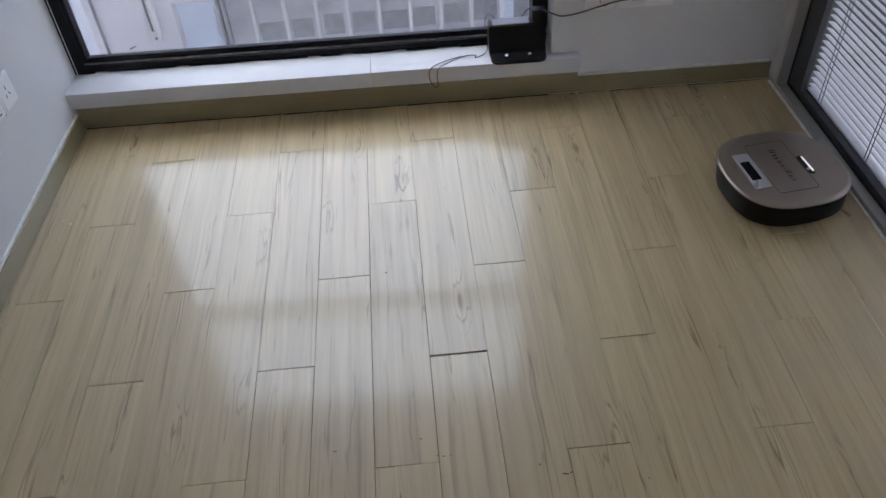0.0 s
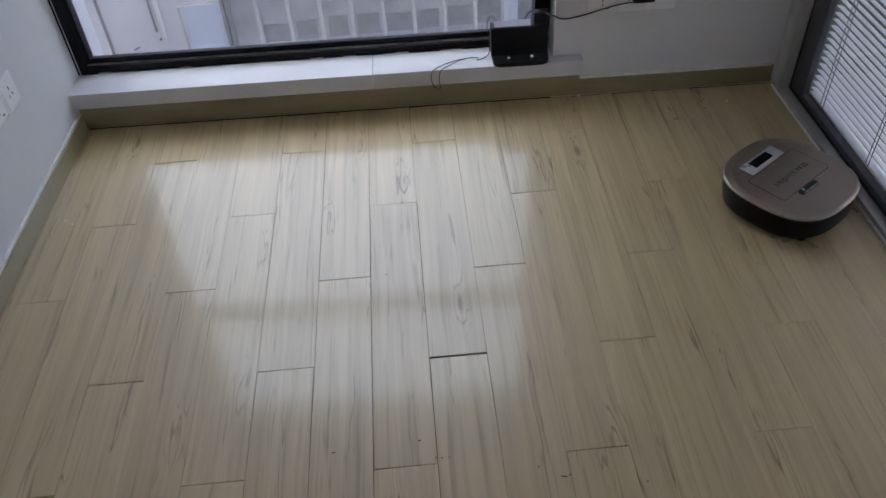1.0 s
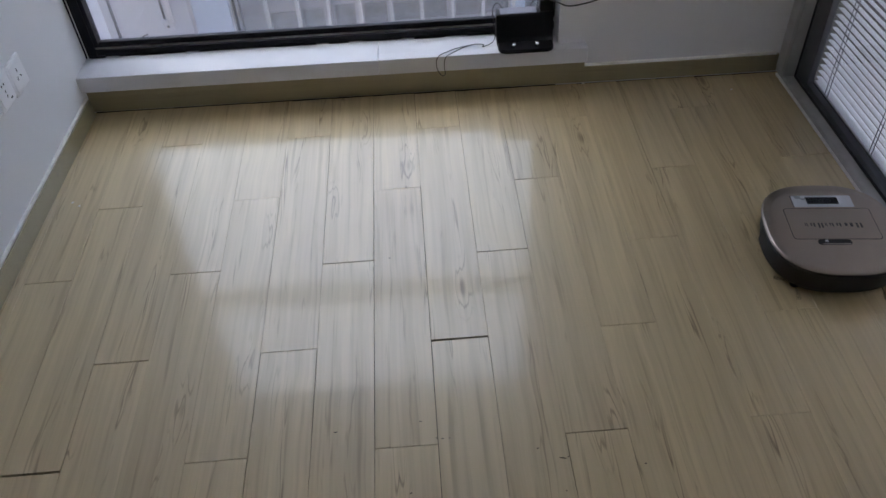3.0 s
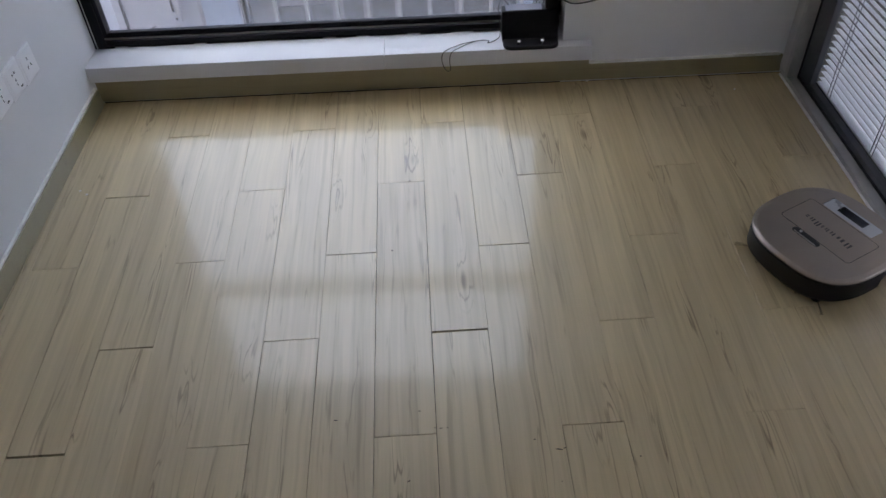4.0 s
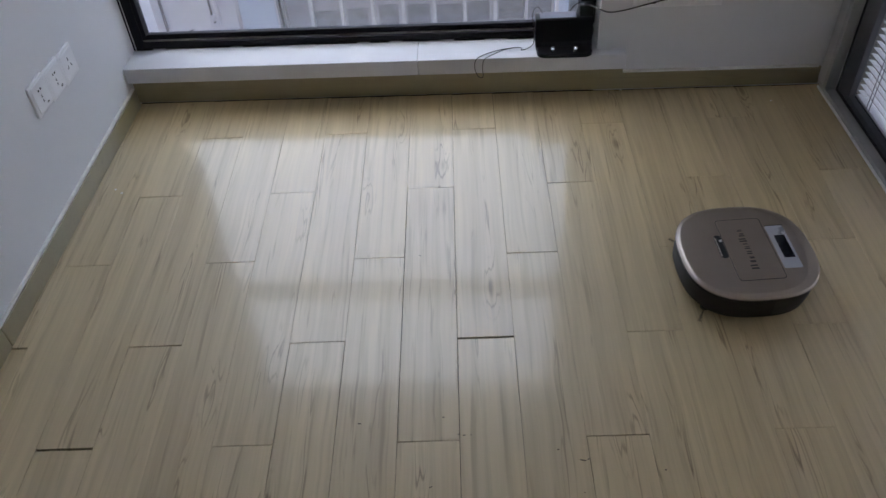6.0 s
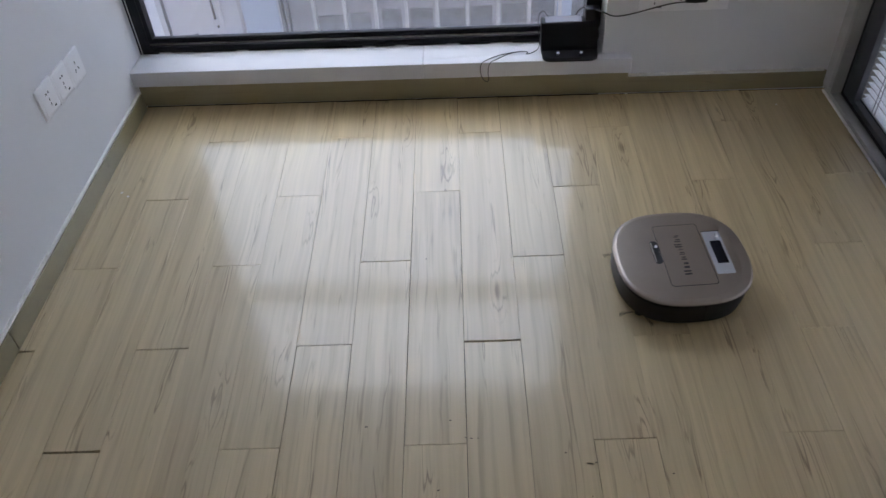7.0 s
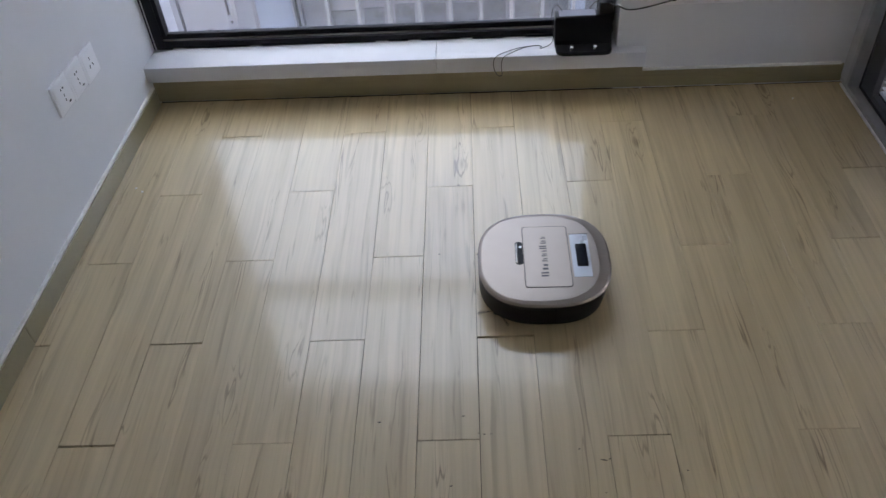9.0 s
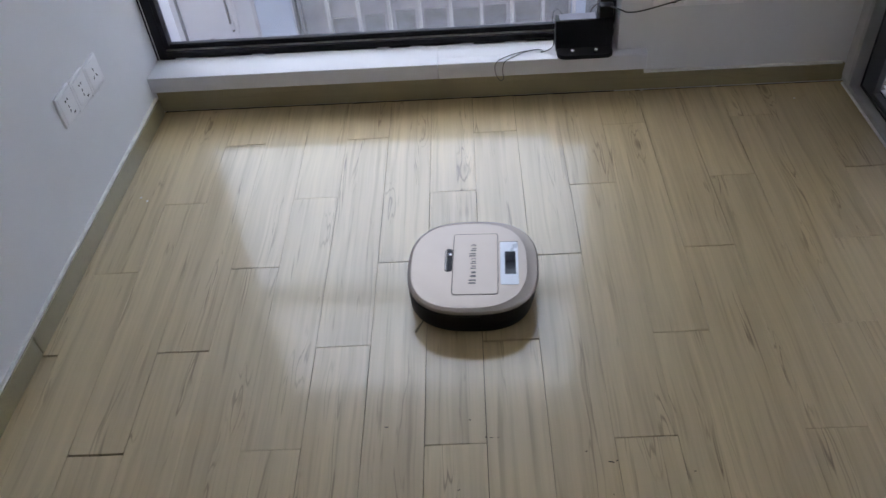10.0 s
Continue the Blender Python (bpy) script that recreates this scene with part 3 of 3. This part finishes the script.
lead3 = solid("dock_lead", tube([(0.375, 0.07, S + 0.08), (0.37, 0.062, S + 0.098), (0.385, 0.055, S + 0.122), (0.405, 0.05, S + 0.128)], 0.002, n=6), M_CABLE, BACK)
tagged(lead3, "short black lead curling over the dock", "cable")


# ---- the block across the courtyard ----
def apartment_building():
    b = new("apartment_building")
    b.matrix_basis = pose(0, 6.0, 0)
    tagged(b, "pale rendered block with a glazed balcony across the courtyard", "building")
    part("wall", boxes((-12, -1.84, 0.0, 3.0, -14, FAR_TOP), (-1.84, 1.5, 0.35, 3.0, -14, FAR_TOP), (1.5, 12, 0.0, 3.0, -14, FAR_TOP), (-1.84, 1.5, 0.0, 0.35, -1.2, FAR_TOP), (-1.84, 1.5, 0.0, 0.35, -14, -2.95)), M_FACADE, b)
    win = part("window", boxes((-2.27, -1.85, -0.008, 0.0, -2.25, -2.23), (-2.27, -2.23, -0.03, 0.0, -3.4, -2.25), bevel=0.003), M_FACADE_GLASS, b)
    part("pane", boxes((-2.23, -1.86, -0.015, -0.004, -3.4, -2.25)), M_FACADE_BLUE, win, "pale blue pane")
    part("balcony_glass", boxes((-1.84, 1.5, 0.10, 0.12, -2.95, -1.2)), M_FACADE_GLASS, b)
    rnd = random.Random(8)
    for k in range(10):
        x = -1.50 + 0.322 * k
        part("mullion", boxes((x - 0.016, x + 0.016, 0.02, 0.10, -2.95, -1.2), bevel=0.003), M_FACADE_WHITE, b)
        part("panel", boxes((x + rnd.uniform(0.022, 0.06), x + rnd.uniform(0.26, 0.30), 0.088, 0.098, -2.78 + 0.004 * k, -2.56 + 0.006 * k + rnd.uniform(-0.03, 0.03))), M_FACADE_DARK, b)
    for x in (-1.83, -1.775):
        part("balcony_post", boxes((x - 0.012, x + 0.012, -0.01, 0.10, -2.95, -1.2), bevel=0.003), M_FACADE_DARK, b)
    part("curtain", boxes((1.05, 1.20, 0.06, 0.085, -2.95, -1.2), bevel=0.003), M_FACADE_BLUE, b)
    part("pipe", cyl(bmesh.new(), pose(-2.53, -0.03, -1.6), 0.012, 1.8, 12), M_RUBBER, b)
    part("pipe", cyl(bmesh.new(), pose(-2.47, -0.035, -1.6), 0.03, 1.9, 12), M_FACADE_WHITE, b)
    part("junction_box", boxes((-2.56, -2.46, -0.035, -0.001, -2.63, -2.50), bevel=0.012), M_FACADE, b)
    part("vent", cyl(bmesh.new(), pose(-2.505, -0.062, -2.57, 90, 0, 0), 0.014, 0.01, 14), M_RUBBER, b)
    part("downpipe", cyl(bmesh.new(), pose(-3.04, -0.02, -3.0), 0.016, 6.0, 12), M_RUBBER, b)
    part("hook", tube([(-2.81, -0.002, -2.70), (-2.82, -0.025, -2.685), (-2.785, -0.035, -2.665), (-2.75, -0.03, -2.655)], 0.007, n=6), M_HOLE, b)
    return b


apartment_building()
ground = tagged(solid("ground", boxes((-400, 400, 0.9, 800, -14.3, -14.0)), M_PAVE), "grey concrete courtyard far below", "ground", kind="structure")


# ---- the robot cleaner ----
def bars(rows, z0, z1):
    bm = bmesh.new()
    for x0, x1, y0, y1 in rows:
        box(bm, x0, x1, y0, y1, z0, z1)
    return bm


def robot_cleaner():
    r = new("robot_vacuum")
    tagged(r, "champagne and black robot vacuum cleaner rolling over the floor", "robot vacuum")
    a, b = 0.1555, 0.1555
    part("body", loft([(a - 0.026, b - 0.026, 0.004, 0), (a - 0.012, b - 0.012, 0.009, 0), (a - 0.007, b - 0.007, 0.035, 0), (a - 0.004, b - 0.004, 0.070, 0), (a - 0.003, b - 0.003, 0.0795, 0)]), M_BODY, r, "black plastic body", smooth=True)
    part("rim", loft([(a - 0.003, b - 0.003, 0.0780, 0), (a, b, 0.0792, 0), (a, b, 0.0803, 0), (a - 0.002, b - 0.002, 0.0812, 0)]), M_RIM, r, "bright satin rim", smooth=True)
    part("top_shell", loft([(a - 0.004, b - 0.004, 0.0800, 0), (a - 0.001, b - 0.001, 0.0811, 0), (a - 0.0012, b - 0.0012, 0.0824, 0), (a - 0.0040, b - 0.0040, 0.0850, 0), (a - 0.0170, b - 0.0135, 0.0872, -0.009), (a - 0.0180, b - 0.0145, 0.0875, -0.009), (a - 0.036, b - 0.036, 0.0883, -0.006), (0.10, 0.104, 0.0886, 0), (0.05, 0.052, 0.0889, 0), (0.01, 0.01, 0.0890, 0)]), M_SHELL, r, "champagne metallic top", smooth=12)
    part("seam", rounded_plate(-0.0479, 0.0609, -0.1019, 0.1019, 0.0870, 0.0893, 0.009, edge=0.0002), M_SEAM, r)
    hatch = part("hatch", rounded_plate(-0.0463, 0.0593, -0.1003, 0.1003, 0.0870, 0.0897, 0.008, edge=0.0005), M_HATCH, r, "square champagne dust-bin lid", smooth=True)
    widths = (0.016, 0.021, 0.012, 0.010, 0.005, 0.013, 0.012, 0.007)
    y, rows = -0.068, []
    for i, w in enumerate(widths):
        top = 0.017 if i in (0, 5) else 0.013
        rows.append((0.008 - top, 0.008, y, y + w * 0.32))
        rows.append((0.008 - top * (1.0 if i in (0, 5) else 0.8), 0.008, y + w * 0.58, y + w * 0.88))
        y += w * 1.1 + 0.0040
    for row in rows:
        part("print_bar", bars([row], 0.0896, 0.0898), M_LETTER, hatch)
    # no hole is cut: a dark plate carries the shade of the recess
    slot = part("handle_slot_plate", rounded_plate(-0.0665, -0.0485, -0.027, 0.050, 0.0870, 0.0894, 0.008, edge=0.0003), M_HOLE, r, "finger slot as a flat plate, the recess's shade in its dark colour")
    # raised polished ridge in place of the recess wall that catches window light
    lever_ridge = bmesh.new()
    rings = [[lever_ridge.verts.new((x, y, z)) for x, z in ((-0.0655, 0.0892), (-0.0607, 0.0892), (-0.0612, 0.0897), (-0.0637, 0.0918), (-0.0646, 0.0918))] for y in (-0.0220, 0.0420)]
    for k in range(5):
        lever_ridge.faces.new((rings[0][k], rings[0][(k + 1) % 5], rings[1][(k + 1) % 5], rings[1][k]))
    lever_ridge.faces.new(rings[0][::-1])
    lever_ridge.faces.new(rings[1])
    bmesh.ops.recalc_face_normals(lever_ridge, faces=lever_ridge.faces)
    part("lever_ridge", lever_ridge, M_LEVER_RIDGE, slot, "polished lever ridge, raised to stand in for the slot's lit inner wall")
    part("latch", box(bmesh.new(), -0.058, -0.050, 0.026, 0.034, 0.0886, 0.0915, bevel=0.002), M_CHROME, slot, "bright metal latch")
    panel = part("control_panel", rounded_plate(0.0655, 0.108, -0.071, 0.071, 0.0865, 0.0893, 0.004, edge=0.0003), M_PANEL, r, "pale blue control panel")
    part("panel_shadow_gap", rounded_plate(0.0645, 0.109, 0.0715, 0.0733, 0.0865, 0.0891, 0.0009, edge=0.0002), M_LETTER, r)
    part("screen", rounded_plate(0.0760, 0.1020, -0.038, 0.038, 0.0892, 0.0896, 0.002, edge=0.0002), M_SCREEN, panel, "dark display")
    for y0 in (-0.054, 0.054):
        part("button", rounded_plate(0.082, 0.096, y0 - 0.007, y0 + 0.007, 0.0892, 0.0896, 0.006, edge=0.0002), M_PANEL, panel)
    # bumper along the leading side
    bump = loft([(a - 0.004, b - 0.004, 0.020, 0), (a - 0.001, b - 0.001, 0.024, 0), (a - 0.001, b - 0.001, 0.071, 0), (a - 0.004, b - 0.004, 0.073, 0)], cap=False)
    bmesh.ops.delete(bump, geom=[v for v in bump.verts if v.co.x > 0.02], context="VERTS")
    bmesh.ops.solidify(bump, geom=bump.faces[:], thickness=0.003)
    part("bumper", bump, M_BODY, r, "black sprung bumper", smooth=True)
    for y0 in (-0.108, 0.108):
        wheel = cyl(bmesh.new(), pose(0.0, y0, 0.031, 90, 0, 0), 0.031, 0.018, 28)
        part("wheel", wheel, M_RUBBER, r, smooth=True)
    part("castor", cyl(bmesh.new(), pose(-0.105, 0, 0.0105, 90, 0, 0), 0.0105, 0.014, 20), M_RUBBER, r, smooth=True)
    brushes = []
    for y0 in (-0.098, 0.098):
        hub = part("side_brush", cyl(bmesh.new(), pose(0, 0, 0.0), 0.011, 0.007, 16), M_BODY, r)
        hub.location = (-0.112, y0, 0.0085)
        for k in range(3):
            w = radians(120 * k)
            bm = bmesh.new()
            for j in range(-1, 2):
                v = w + j * 0.035
                t = tube([(0.009 * math.cos(w), 0.009 * math.sin(w), 0.0), (0.030 * math.cos(v), 0.030 * math.sin(v), -0.002), (0.047 * math.cos(v), 0.047 * math.sin(v), -0.006)], 0.0011, n=4)
                strand = bpy.data.meshes.new("strand")
                t.to_mesh(strand)
                t.free()
                bm.from_mesh(strand)
                bpy.data.meshes.remove(strand)
            part("bristles", bm, M_BRISTLE, hub)
        brushes.append(hub)
    return r, brushes


robot, brushes = robot_cleaner()


# ---- crumbs and chips on the floor ----
def crumb(name, x, y, sx, sy, h, turn, material, label):
    bm = bmesh.new()
    bmesh.ops.create_icosphere(bm, subdivisions=1, radius=1.0)
    rnd = random.Random(int(1000 * (x + 3) + 77 * y))
    for v in bm.verts:
        v.co = Vector((v.co.x * sx, v.co.y * sy, v.co.z * h)) * rnd.uniform(0.75, 1.15)
    low = min(v.co.z for v in bm.verts)
    ob = solid(name, bm, material, pose(x, y, 0.0003 - low, 0, 0, turn))
    tagged(ob, label, "crumb")


for x, y, s in ((0.536, 0.447, 0.006), (0.979, 0.352, 0.0045), (-0.969, 0.044, 0.004), (-0.945, 0.026, 0.004)):
    crumb("white_crumb", x, y, s, s * 0.7, 0.002, 30, M_CRUMB, "tiny white crumb lying on the laminate")
for x, y, sx, sy, turn in DIRT:
    crumb("dark_chip", x, y, sx, sy, 0.0007, turn, M_DIRT, "tiny dark chip lying on the laminate")


# ---- floor boards ----
BOARD_W, BOARD_L, STEP = 0.13, 0.8145, 0.2715


def board_mesh(w, l):
    """A board with softened top edges, its top at z = 0."""
    bm = bmesh.new()
    c = 0.0006
    rings = [[bm.verts.new((sx * (w / 2 - i), sy * (l / 2 - i), z)) for sx, sy in ((-1, -1), (1, -1), (1, 1), (-1, 1))] for i, z in ((0, -0.008), (0, -c), (c, 0.0))]
    for p, q in zip(rings, rings[1:]):
        for k in range(4):
            bm.faces.new((p[k], p[(k + 1) % 4], q[(k + 1) % 4], q[k]))
    bm.faces.new(rings[-1])
    return mesh_of("plank", bm, M_PLANK)


def seam_x(col):
    """The long seams: the boards towards the side walls are a little narrower."""
    if abs(col) == 9:
        return 0.133 * col
    return BOARD_W * col * (1 - 0.00045 * col * col)


def planks():
    rnd = random.Random(21)
    meshes = {}
    wide_end = {(0, 1), (-7, 1), (-9, 1)}
    for col in range(-9, 9):
        first = {2: 0.0, 0: STEP, 1: -STEP}[col % 3]
        for row in range(-1, 5):
            y1 = first - BOARD_L * row
            if y1 - BOARD_L > 0.6 or y1 < REAR:
                continue
            x0, x1 = seam_x(col), seam_x(col + 1)
            rise = 0.00018 * (col + 0.5) ** 2
            top, low = min(y1 + rise, 0.4645 - 0.0227 * x1), max(y1 - BOARD_L + rise, REAR)
            if top - low < 0.01:
                continue
            gap = (0.0010, 0.0075) if (col, row) in wide_end else (rnd.choice((0.0001, 0.0002, 0.0003, 0.0007, 0.0013)), rnd.choice((0.0010, 0.0014, 0.0020)))
            key = (round(x1 - x0, 4), round(top - low, 4), gap)
            if key not in meshes:
                meshes[key] = board_mesh(x1 - x0 - gap[0], top - low - gap[1])
            p = new("plank", meshes[key])
            p.parent = floor
            p.matrix_basis = pose((x0 + x1) / 2, (top + low) / 2, -0.0002 + rnd.uniform(-0.0002, 0.0002), rnd.gauss(0, 0.05), rnd.gauss(0, 0.18), 0)


planks()


# ---- what moves ----
def motions():
    walk(robot, [(t, pose(x, y, 0, 0, 0, turn)) for t, x, y, turn in ROBOT])
    for hub, way in zip(brushes, (1, -1)):
        x, y, z = hub.location
        walk(hub, [(0.1 * i, pose(x, y, z, 0, 0, way * 78 * i)) for i in range(101)])


motions()
